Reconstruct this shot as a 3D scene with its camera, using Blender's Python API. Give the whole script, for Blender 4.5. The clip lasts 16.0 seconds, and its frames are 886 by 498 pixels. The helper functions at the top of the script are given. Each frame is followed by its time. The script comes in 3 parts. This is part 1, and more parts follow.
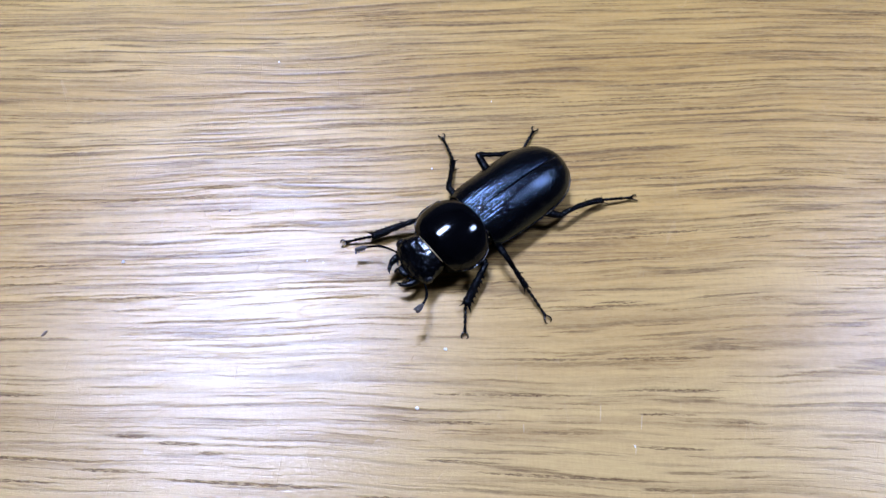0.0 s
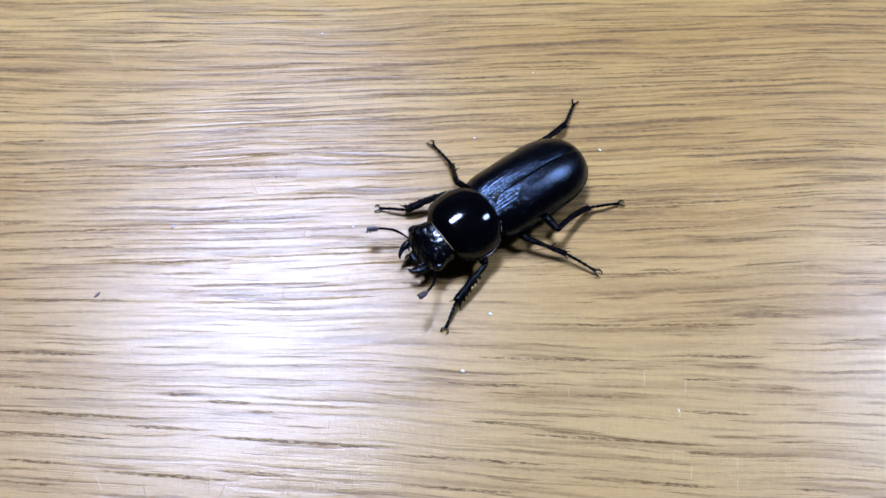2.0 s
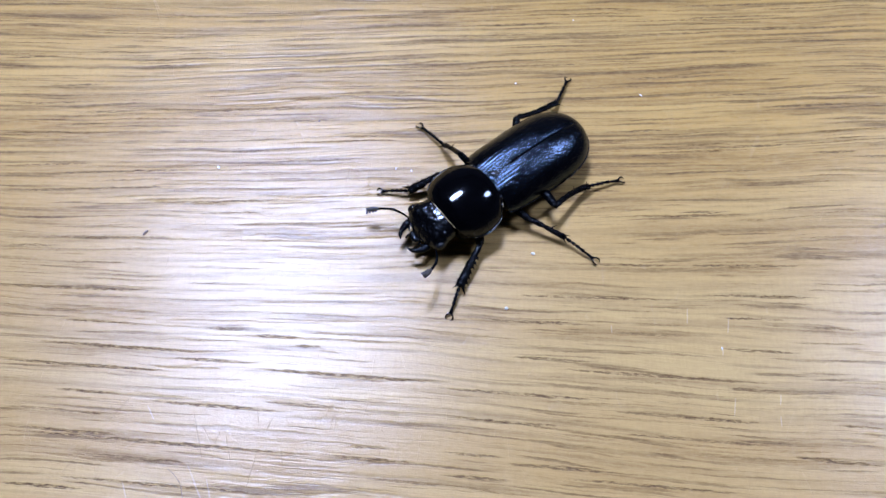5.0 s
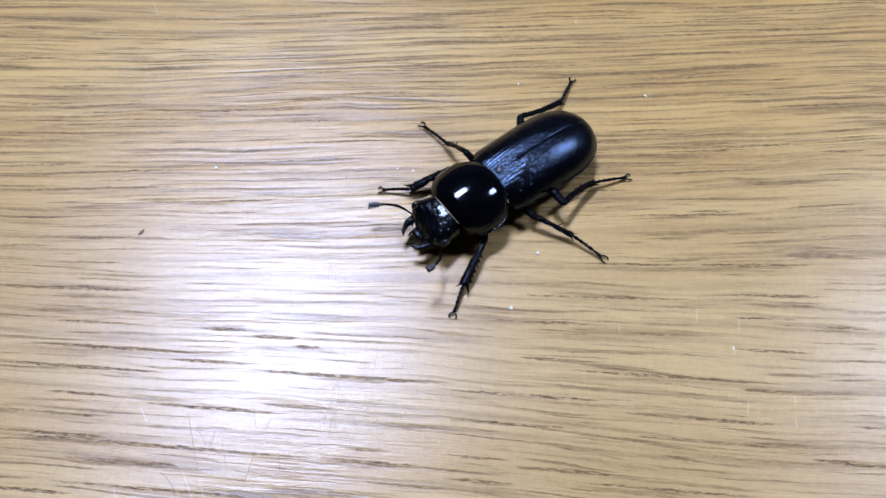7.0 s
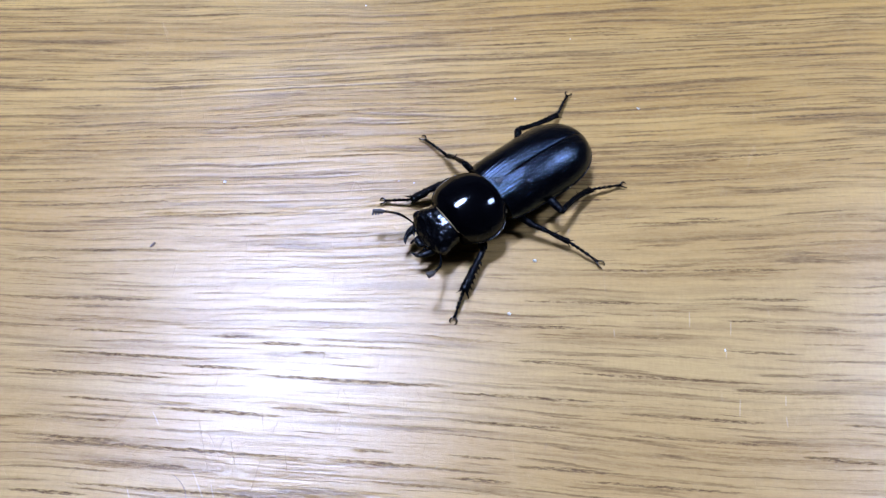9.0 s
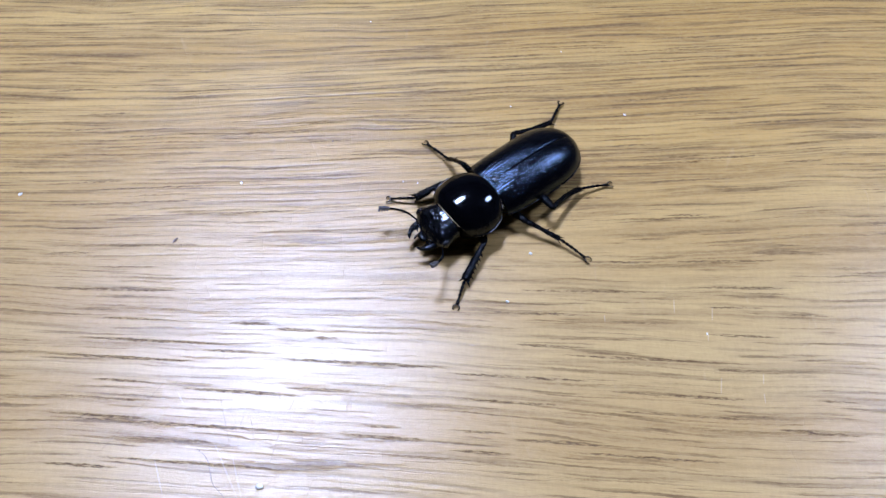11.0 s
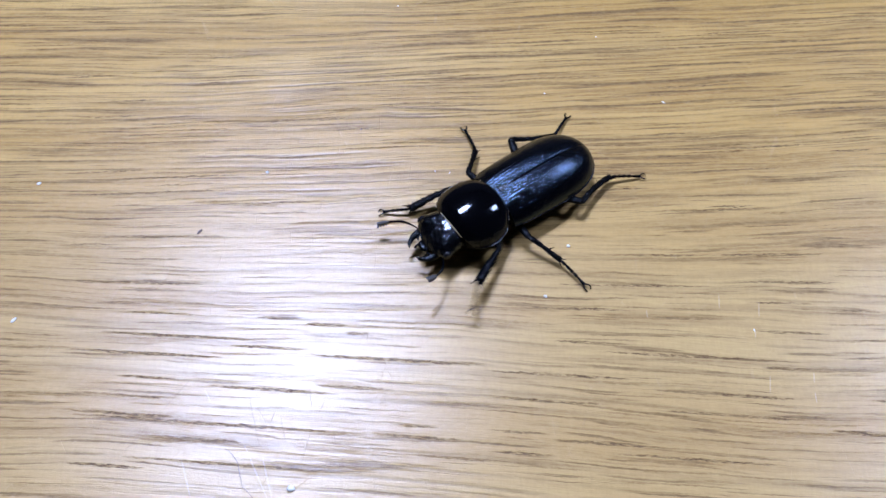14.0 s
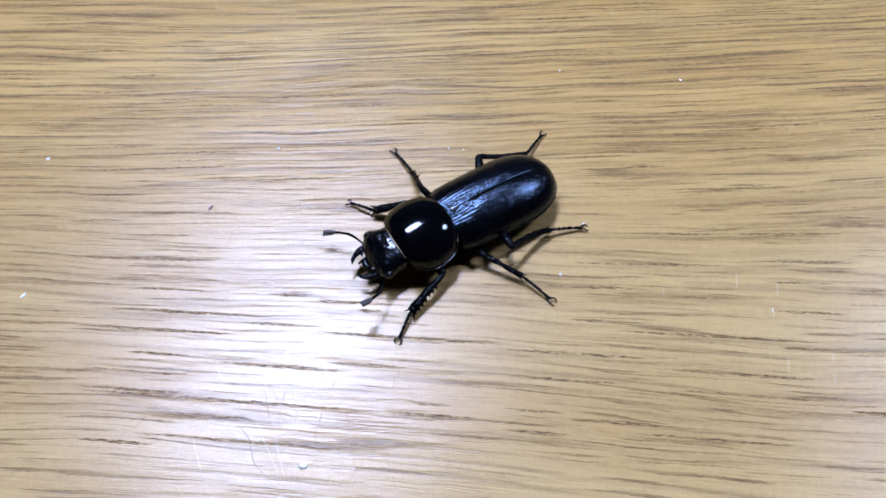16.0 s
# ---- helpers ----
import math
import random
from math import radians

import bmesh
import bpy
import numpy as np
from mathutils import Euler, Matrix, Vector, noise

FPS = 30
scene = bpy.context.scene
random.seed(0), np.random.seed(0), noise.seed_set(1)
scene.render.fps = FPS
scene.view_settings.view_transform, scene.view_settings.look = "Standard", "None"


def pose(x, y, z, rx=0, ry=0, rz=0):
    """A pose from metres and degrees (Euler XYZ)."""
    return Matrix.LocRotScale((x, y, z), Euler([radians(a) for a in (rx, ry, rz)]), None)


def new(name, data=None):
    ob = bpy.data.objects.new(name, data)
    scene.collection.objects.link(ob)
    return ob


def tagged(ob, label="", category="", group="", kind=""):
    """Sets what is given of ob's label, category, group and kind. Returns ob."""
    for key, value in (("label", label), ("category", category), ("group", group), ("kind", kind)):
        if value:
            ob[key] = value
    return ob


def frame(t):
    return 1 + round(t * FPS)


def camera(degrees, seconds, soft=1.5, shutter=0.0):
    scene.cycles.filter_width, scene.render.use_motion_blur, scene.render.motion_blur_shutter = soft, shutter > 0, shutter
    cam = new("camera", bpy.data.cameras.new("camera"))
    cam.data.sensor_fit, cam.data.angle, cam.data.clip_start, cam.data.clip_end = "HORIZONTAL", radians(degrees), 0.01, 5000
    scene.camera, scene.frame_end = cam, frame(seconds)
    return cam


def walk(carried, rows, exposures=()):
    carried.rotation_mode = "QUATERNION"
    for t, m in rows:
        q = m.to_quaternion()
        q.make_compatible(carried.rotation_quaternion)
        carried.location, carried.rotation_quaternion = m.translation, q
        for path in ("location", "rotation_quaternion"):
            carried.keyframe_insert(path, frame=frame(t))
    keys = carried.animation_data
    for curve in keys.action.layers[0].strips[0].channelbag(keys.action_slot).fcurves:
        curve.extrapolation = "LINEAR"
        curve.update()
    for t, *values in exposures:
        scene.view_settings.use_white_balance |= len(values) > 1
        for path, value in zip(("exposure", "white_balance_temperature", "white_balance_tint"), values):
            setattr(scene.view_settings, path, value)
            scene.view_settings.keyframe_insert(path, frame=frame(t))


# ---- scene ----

MM = 0.001

# ---- camera ----
cam = camera(56.0, 16.0, soft=1.5, shutter=0.5)


def held(x, y, z, yaw, pitch, roll):
    """Camera pose: eye in millimetres; yaw to the left of +y, pitch upwards, lean."""
    return pose(x * MM, y * MM, z * MM, 0, 0, yaw) @ pose(0, 0, 0, 90 + pitch) @ pose(0, 0, 0, 0, 0, roll)


walk(cam, [(t, held(*row)) for t, *row in [
    (0, -5.62, -50.53, 95.16, -6.82, -63.38, 7.81), (0.5, -5.57, -52.03, 95.53, -6.40, -62.96, 7.51),
    (1, -7.15, -52.51, 95.98, -6.23, -63.07, 7.46), (1.5, -8.58, -53.55, 95.05, -5.24, -63.58, 6.68),
    (2, -9.30, -54.43, 94.26, -4.68, -63.74, 6.25), (2.5, -8.60, -54.58, 95.00, -4.69, -63.81, 6.36),
    (3, -8.08, -55.18, 96.92, -5.19, -63.76, 6.77), (3.5, -7.44, -57.20, 96.56, -5.12, -63.95, 6.57),
    (4, -9.62, -58.83, 95.35, -4.52, -63.89, 6.13), (4.5, -11.46, -60.26, 93.99, -3.37, -64.01, 5.16),
    (5, -12.60, -60.32, 92.19, -2.52, -64.56, 4.52), (7.5, -12.61, -63.34, 87.21, -1.85, -61.52, 3.62),
    (8, -12.59, -63.50, 86.36, -0.96, -61.04, 2.51), (8.5, -12.33, -64.63, 88.27, -0.57, -60.93, 1.98),
    (9, -11.78, -65.89, 90.73, -0.86, -60.88, 2.30), (11.5, -13.83, -74.12, 95.73, -1.84, -58.89, 2.83),
    (12, -14.37, -71.59, 92.10, -1.11, -59.18, 2.19), (12.5, -13.73, -70.96, 92.51, -1.19, -59.57, 2.30),
    (13, -15.94, -70.54, 93.32, -1.93, -59.28, 3.07), (13.5, -15.53, -71.32, 92.13, -1.68, -59.39, 2.83),
    (14, -16.84, -71.39, 91.89, -1.19, -59.63, 2.42), (14.5, -18.00, -71.80, 91.46, -0.72, -59.62, 2.08),
    (15, -17.63, -71.50, 91.15, -0.85, -60.16, 2.20), (15.5, -17.88, -72.90, 91.06, -0.64, -59.76, 2.19),
    (16, -17.86, -71.97, 89.96, -0.55, -60.40, 2.16)]], exposures=[(0, 0.0), (16, 0.0)])

# ---- light ----
ROOM = 1.85  # ceiling above the tabletop
LAMPS = [((-0.36, 0.72), 83.0), ((1.40, 0.70), 41.0)]  # place on the ceiling, strength
LAMP_COLOUR = (0.765, 0.92, 1.52)
world = bpy.data.worlds.new("world")
scene.world = world
world.use_nodes = True
world.node_tree.nodes["Background"].inputs[0].default_value = (0.5, 0.55, 0.6, 1)
world.node_tree.nodes["Background"].inputs[1].default_value = 0.02


# ---- materials ----
class Nodes:
    """Short writing for a node tree."""

    def __init__(self, name):
        self.material = bpy.data.materials.new(name)
        self.material.use_nodes = True
        self.tree = self.material.node_tree
        self.shader = self.tree.nodes["Principled BSDF"]
        self.out = self.tree.nodes["Material Output"]

    def add(self, kind, **values):
        node = self.tree.nodes.new(kind)
        for key, value in values.items():
            if key == "op":
                node.operation = value
            elif key == "blend":
                node.data_type = "RGBA"
                node.blend_type = value
        return node

    def put(self, socket, value):
        if hasattr(value, "is_linked"):
            self.tree.links.new(value, socket)
        else:
            socket.default_value = value

    def math(self, op, a, b=0.0, c=0.0):
        node = self.add("ShaderNodeMath", op=op)
        for socket, value in zip(node.inputs, (a, b, c)):
            self.put(socket, value)
        return node.outputs[0]

    def vector(self, x, y, z=0.0):
        node = self.add("ShaderNodeCombineXYZ")
        for socket, value in zip(node.inputs, (x, y, z)):
            self.put(socket, value)
        return node.outputs[0]

    def place(self):
        """Object coordinates in millimetres: x, y, z."""
        node = self.add("ShaderNodeSeparateXYZ")
        self.tree.links.new(self.add("ShaderNodeTexCoord").outputs["Object"], node.inputs[0])
        return [self.math("MULTIPLY", socket, 1000.0) for socket in node.outputs]

    def noise(self, vector, scale=1.0, detail=2.0, rough=0.5, distort=0.0):
        node = self.add("ShaderNodeTexNoise")
        self.put(node.inputs["Vector"], vector)
        node.inputs["Scale"].default_value = scale
        node.inputs["Detail"].default_value = detail
        node.inputs["Roughness"].default_value = rough
        node.inputs["Distortion"].default_value = distort
        return node.outputs[0]

    def ramp(self, value, low, high, to_low=0.0, to_high=1.0):
        node = self.add("ShaderNodeMapRange")
        node.interpolation_type = "SMOOTHSTEP"
        for socket, item in zip(node.inputs, (value, low, high, to_low, to_high)):
            self.put(socket, item)
        return node.outputs[0]

    def mix(self, factor, a, b, blend="MIX"):
        node = self.add("ShaderNodeMix", blend=blend)
        self.put(node.inputs[0], factor)
        self.put(node.inputs[6], a)
        self.put(node.inputs[7], b)
        return node.outputs[2]

    def bump(self, height, strength, distance, normal=None):
        node = self.add("ShaderNodeBump")
        node.inputs["Strength"].default_value = strength
        node.inputs["Distance"].default_value = distance
        self.put(node.inputs["Height"], height)
        if normal is not None:
            self.put(node.inputs["Normal"], normal)
        return node.outputs[0]

    def set(self, **values):
        names = dict(colour="Base Color", rough="Roughness", metal="Metallic", normal="Normal", spec="Specular IOR Level",
                     coat="Coat Weight", coat_rough="Coat Roughness", glow="Emission Color", power="Emission Strength")
        for key, value in values.items():
            self.put(self.shader.inputs[names[key]], value)
        return self.material


# the boldest dark streaks of the grain: middle, half length (mm), strength
STREAKS_A = [
    (-60.5, -6.79, 6.3, 0.5), (-60.5, -14.33, 4.4, 0.5), (-46.8, 14.22, 4.6, 0.6), (-66.9, 9.75, 4.1, 0.6), (-50.2, 9.09, 5.6, 0.6), (-60.7, 5.42, 4.8, 0.6),
    (-61.6, 2.61, 5.4, 0.6), (-28.5, 1.43, 5.2, 0.6), (-58.3, -0.63, 4.3, 0.6), (-49.9, -8.56, 5.9, 0.6), (-39.2, -11.18, 12.5, 0.6), (-37.0, -12.64, 4.2, 0.6),
    (-60.0, -18.11, 4.0, 0.6), (-54.7, 1.49, 4.7, 0.7), (-17.8, 12.06, 6.4, 0.7), (-34.9, -3.54, 6.1, 0.7), (-30.4, -4.93, 8.3, 0.7), (-51.2, -7.38, 9.1, 0.7),
    (-44.9, 11.51, 3.8, 0.8), (-19.9, 6.44, 5.3, 0.8), (-54.2, -16.79, 10.2, 0.8), (-31.0, 14.70, 5.0, 0.9), (-34.6, 2.91, 12.6, 0.9), (-55.2, -10.07, 10.7, 0.9),
]
STREAKS_B = [
    (-1.6, 18.92, 6.4, 0.9), (-4.0, 16.93, 6.4, 0.7), (30.4, 24.35, 10.0, 0.8), (30.1, 22.14, 8.3, 0.8), (40.2, 20.70, 11.2, 0.7), (18.4, 18.32, 9.7, 0.8),
    (42.6, 18.60, 3.2, 0.8), (3.5, 15.36, 6.0, 0.6), (1.9, 12.01, 6.7, 0.9), (22.6, 15.31, 9.3, 0.7), (28.3, 13.52, 7.2, 0.6), (21.0, 11.06, 7.9, 0.7),
    (12.2, 8.85, 7.1, 0.7), (30.0, 8.60, 7.1, 0.7), (38.3, 7.26, 7.0, 0.9), (14.8, 1.90, 5.3, 0.6), (27.4, 0.09, 9.1, 0.9), (16.8, -1.73, 6.0, 0.6),
    (22.5, -4.03, 9.0, 0.7), (8.6, -7.52, 4.0, 0.6), (22.2, -9.93, 3.3, 0.9), (20.7, -10.52, 7.6, 0.6), (40.9, -0.04, 3.1, 0.8), (18.8, 3.98, 6.2, 0.6),
]
STREAKS_C = [
    (-54.1, -23.44, 8.6, 0.9), (-52.8, -20.05, 4.7, 0.6), (-55.1, -26.23, 2.9, 0.8), (-50.0, -27.53, 5.2, 0.6), (-47.1, -30.48, 10.0, 0.9), (-50.8, -32.80, 9.6, 0.9),
    (-36.3, -31.72, 5.2, 0.8), (-35.6, -27.86, 2.6, 0.9), (-29.6, -28.56, 2.6, 1), (-25.8, -29.62, 1.5, 1), (-21.0, -32.94, 10.8, 0.9), (-50.2, -35.79, 3.2, 0.8),
    (-35.3, -37.02, 7.3, 1), (-25.6, -36.57, 4.4, 1), (-52.8, -38.03, 6.3, 0.7), (-51.4, -40.27, 7.2, 0.8), (-41.4, -41.22, 16.9, 0.9), (-43.8, -43.01, 6.1, 1),
    (-18.2, -42.29, 5.0, 1), (-52.8, -46.20, 4.3, 0.9), (-38.5, -45.81, 13.4, 0.7), (-14.0, -44.56, 4.1, 0.7), (-18.6, -40.99, 2.8, 0.6),
]
STREAKS_D = [
    (-1.3, -34.40, 8.9, 0.9), (18.0, -36.40, 8.0, 1), (-3.3, -37.60, 6.9, 0.8), (3.1, -42.52, 5.9, 1), (-6.4, -43.89, 3.6, 0.9), (18.1, -38.88, 8.8, 0.8),
    (1.9, -30.09, 4.6, 0.8), (13.6, -31.62, 9.8, 0.9), (1.0, -25.61, 7.0, 0.9), (14.0, -26.61, 4.0, 0.9), (8.2, -22.18, 9.5, 0.9), (13.3, -17.69, 5.6, 0.7),
    (26.0, -17.23, 7.7, 0.8), (27.5, -21.21, 7.6, 0.7), (27.2, -28.20, 4.6, 0.9), (25.6, -32.91, 3.0, 0.9), (34.9, -40.87, 4.3, 0.8), (32.2, -40.56, 2.9, 0.9),
    (37.3, -36.78, 2.8, 0.7), (26.8, -24.15, 4.4, 0.7), (36.5, -25.02, 2.8, 0.8), (-6.7, -41.41, 3.3, 0.8), (13.5, -44.14, 10.2, 0.7),
]

# scratches in the lacquer: middle, half length (mm), way (degrees)
SCUFFS = [(-35.9, -46.50, 3.7, 119), (-34.5, -47.33, 2.7, 109), (-43.4, -47.40, 2.2, 112), (-42.5, -37.93, 1.0, 122), (18.7, -24.10, 1.1, 84),
          (23.5, -25.14, 1.1, 81), (22.5, -28.38, 0.6, 82), (23.1, -34.98, 1.2, 80), (28.5, -33.96, 0.7, 80), (28.2, -36.45, 0.7, 88), (9.5, -26.11, 0.5, 91)]
CUTS = [(-49.8, -43.29, 1.9, 55), (-46.1, -37.86, 2.4, 56), (-36.9, -40.51, 3.1, 108), (-30.7, -43.92, 2.0, 79), (-33.5, -41.52, 1.5, 107),
        (-29.3, -38.75, 0.9, 68), (-34.8, -40.40, 0.9, 75), (-30.7, -37.83, 1.1, 100), (-27.6, -42.36, 1.0, 101)]


def wood():
    """Oak-grained tabletop under a worn satin lacquer; the grain fans out along x."""
    n = Nodes("oak_grain")
    x, y, z = n.place()
    along = n.math("MULTIPLY", n.math("TANH", n.math("DIVIDE", x, 70.0)), 70.0)
    lean = n.math("MULTIPLY_ADD", n.math("TANH", n.math("DIVIDE", n.math("ADD", y, 20.0), 12.0)), 0.075, 0.022)
    fan = n.math("SUBTRACT", y, n.math("MULTIPLY", n.math("ADD", along, 15.0), lean))

    def flow(fx, fy, shift):
        return n.noise(n.vector(n.math("MULTIPLY", x, fx), n.math("MULTIPLY", fan, fy), shift), 1.0, 2.0)

    sway = n.math("MULTIPLY", n.math("SUBTRACT", flow(0.028, 0.07, 1.0), 0.5), 2.6)
    fray = n.math("MULTIPLY", n.math("ADD", n.math("SUBTRACT", flow(0.40, 0.8, 5.0), 0.5), n.math("MULTIPLY", n.math("SUBTRACT", flow(1.5, 3.5, 8.0), 0.5), 1.1)), 0.17)
    h = n.math("ADD", n.math("ADD", fan, sway), fray)

    def grain(fx, fh, detail, rough=0.5, shift=0.0):
        return n.noise(n.vector(n.math("MULTIPLY", x, fx), n.math("MULTIPLY", h, fh), shift), 1.0, detail, rough)

    bands = n.ramp(grain(0.008, 0.11, 3.0, 0.6, 3.0), 0.3, 0.7)
    broken = n.ramp(grain(0.11, 0.55, 2.0, 0.6, 60.0), 0.36, 0.6)
    close = n.ramp(fan, -30.0, 4.0)  # the rings lie closer and darker towards the far edge
    streak = n.ramp(grain(0.030, 0.80, 2.0, 0.6, 7.0), 0.49, 0.64)
    dash = n.math("MULTIPLY", n.ramp(grain(0.050, 1.6, 2.0, 0.55, 15.0), 0.545, 0.635), n.math("MULTIPLY_ADD", broken, 0.6, 0.4))
    ring = n.math("FRACT", n.math("MULTIPLY_ADD", grain(0.012, 0.16, 2.0, 0.5, 12.0), 3.4, n.math("MULTIPLY", h, 0.55)))
    ring = n.ramp(n.math("ABSOLUTE", n.math("SUBTRACT", ring, 0.5)), 0.03, 0.24, 1.0, 0.0)
    dark = n.math("MULTIPLY", n.math("MULTIPLY", ring, n.ramp(grain(0.035, 0.7, 2.0, 0.6, 66.0), 0.42, 0.60)), n.math("MULTIPLY_ADD", close, 0.55, 0.45))
    tight = n.math("FRACT", n.math("MULTIPLY_ADD", grain(0.010, 0.2, 2.0, 0.5, 18.0), 4.0, n.math("MULTIPLY", h, 0.85)))
    tight = n.ramp(n.math("ABSOLUTE", n.math("SUBTRACT", tight, 0.5)), 0.04, 0.30, 1.0, 0.0)
    tight = n.math("MULTIPLY", n.math("MULTIPLY", tight, close), n.ramp(grain(0.03, 0.6, 2.0, 0.6, 77.0), 0.40, 0.58, 0.05, 0.55))
    dark = n.math("MAXIMUM", n.math("MAXIMUM", dark, tight), n.math("MULTIPLY", dash, 0.85))
    pore = n.ramp(grain(0.055, 2.6, 2.0, 0.6, 21.0), 0.55, 0.63)
    speck = n.ramp(grain(1.1, 6.0, 2.0, 0.6, 71.0), 0.38, 0.56)
    frayed = n.vector(x, n.math("ADD", y, n.math("MULTIPLY", fray, 1.6)))
    bold = 0.0
    for px, py, half, strength in STREAKS_A + STREAKS_B + STREAKS_C + STREAKS_D:
        spot = n.add("ShaderNodeMapping")
        spot.vector_type = "TEXTURE"
        n.put(spot.inputs["Vector"], frayed)
        spot.inputs["Location"].default_value = (px, py, 0)
        spot.inputs["Rotation"].default_value = (0, 0, math.atan(0.075 * math.tanh((py + 20) / 12) + 0.022))
        spot.inputs["Scale"].default_value = (half * 1.2, 0.11 + 0.14 * strength, 1)
        ball = n.add("ShaderNodeTexGradient")
        ball.gradient_type = "SPHERICAL"
        n.put(ball.inputs[0], spot.outputs[0])
        bold = n.math("MAXIMUM", n.math("MULTIPLY", ball.outputs["Fac"], strength), bold)
    bold = n.math("MULTIPLY", n.ramp(bold, 0.02, 0.36), n.math("MULTIPLY", n.math("MULTIPLY_ADD", broken, 0.4, 0.6), n.math("MULTIPLY_ADD", speck, 0.85, 0.15)))
    fibre = grain(0.13, 4.5, 3.0, 0.7, 33.0)
    hair = grain(0.30, 11.0, 2.0, 0.6, 38.0)
    cluster = n.ramp(grain(0.025, 0.28, 2.0, 0.5, 45.0), 0.42, 0.60)
    pores = n.math("MULTIPLY", n.math("MULTIPLY", pore, n.math("MULTIPLY_ADD", speck, 0.6, 0.4)), n.math("MULTIPLY", n.math("MULTIPLY_ADD", cluster, 0.85, 0.15), n.math("MULTIPLY_ADD", close, 0.45, 0.55)))
    tan = n.mix(bands, (0.43, 0.268, 0.090, 1), (0.53, 0.362, 0.140, 1))
    gold = n.mix(bands, (0.45, 0.258, 0.064, 1), (0.585, 0.372, 0.114, 1))
    colour = n.mix(close, tan, gold)
    rays = n.noise(n.vector(n.math("MULTIPLY", x, 3.2), n.math("MULTIPLY", y, 0.55), 90.0), 1.0, 3.0, 0.6)
    colour = n.mix(n.ramp(rays, 0.40, 0.66, 0.0, 0.22), colour, (0.36, 0.225, 0.085, 1))
    colour = n.mix(n.math("MULTIPLY", streak, n.math("MULTIPLY_ADD", close, 0.14, 0.27)), colour, (0.20, 0.105, 0.036, 1))
    colour = n.mix(n.ramp(fibre, 0.32, 0.68, 0.0, 0.22), colour, (0.27, 0.15, 0.05, 1))
    colour = n.mix(n.math("MULTIPLY", dark, 0.92), colour, (0.105, 0.052, 0.020, 1))
    colour = n.mix(bold, colour, (0.085, 0.040, 0.018, 1))
    colour = n.mix(n.math("MULTIPLY", pores, 0.9), colour, (0.11, 0.050, 0.015, 1))
    colour = n.mix(n.ramp(hair, 0.35, 0.65, 0.0, 0.20), colour, (0.66, 0.46, 0.18, 1))
    mottle = n.noise(n.vector(n.math("MULTIPLY", x, 0.9), n.math("MULTIPLY", y, 2.4)), 1.0, 4.0, 0.7)
    colour = n.mix(n.ramp(mottle, 0.40, 0.68, 0.0, 0.18), colour, (0.58, 0.41, 0.17, 1))

    def lines(rows, width):
        mark = 0.0
        for px, py, half, way in rows:
            spot = n.add("ShaderNodeMapping")
            spot.vector_type = "TEXTURE"
            n.put(spot.inputs["Vector"], frayed)
            spot.inputs["Location"].default_value = (px, py, 0)
            spot.inputs["Rotation"].default_value = (0, 0, radians(way))
            spot.inputs["Scale"].default_value = (half * 1.15, width, 1)
            ball = n.add("ShaderNodeTexGradient")
            ball.gradient_type = "SPHERICAL"
            n.put(ball.inputs[0], spot.outputs[0])
            mark = n.math("MAXIMUM", ball.outputs["Fac"], mark)
        return n.ramp(mark, 0.02, 0.3)

    scuff, cut = lines(SCUFFS, 0.10), lines(CUTS, 0.07)
    colour = n.mix(n.math("MULTIPLY", scuff, 0.12), colour, (0.75, 0.68, 0.55, 1))
    colour = n.mix(n.math("MULTIPLY", cut, 0.30), colour, (0.20, 0.12, 0.05, 1))
    nicks = []
    for turn, shift in ((62, 1.0), (84, 4.0), (115, 9.0), (38, 14.0)):
        c, s = math.cos(radians(turn)), math.sin(radians(turn))
        u = n.math("ADD", n.math("MULTIPLY", x, c), n.math("MULTIPLY", y, s))
        v = n.math("SUBTRACT", n.math("MULTIPLY", y, c), n.math("MULTIPLY", x, s))
        thread = n.noise(n.vector(n.math("MULTIPLY", u, 0.05), n.math("MULTIPLY", v, 0.36), shift), 1.0, 1.0, 0.4)
        patch = n.ramp(n.noise(n.vector(n.math("MULTIPLY", u, 0.16), n.math("MULTIPLY", v, 0.5), shift + 30), 1.0, 1.0), 0.58, 0.68)
        nicks.append(n.math("MULTIPLY", n.ramp(n.math("ABSOLUTE", n.math("SUBTRACT", thread, 0.5)), 0.0, 0.005, 1.0, 0.0), patch))
    nick = n.math("MINIMUM", n.math("ADD", n.math("ADD", nicks[0], nicks[1]), n.math("ADD", nicks[2], nicks[3])), 1.0)
    furrow = n.math("MINIMUM", n.math("ADD", pores, n.math("ADD", n.math("MULTIPLY", dark, 0.40), n.math("MULTIPLY", bold, 0.7))), 1.0)
    rough = n.math("ADD", n.ramp(mottle, 0.3, 0.7, 0.30, 0.35), n.math("MULTIPLY", furrow, 0.16))
    relief = n.math("SUBTRACT", n.math("MULTIPLY", n.math("ADD", fibre, hair), 0.22), n.math("ADD", n.math("MAXIMUM", n.math("MAXIMUM", pores, n.math("MULTIPLY", dark, 0.5)), n.math("MULTIPLY", bold, 0.8)), n.math("MULTIPLY", n.math("MAXIMUM", nick, cut), 0.25)))
    normal = n.bump(relief, 0.8, 0.00009)
    normal = n.bump(n.noise(n.vector(x, y, z), 2.0, 4.0, 0.75), 0.55, 0.00007, normal)
    spec = n.math("SUBTRACT", 0.08, n.math("MULTIPLY", furrow, 0.06))
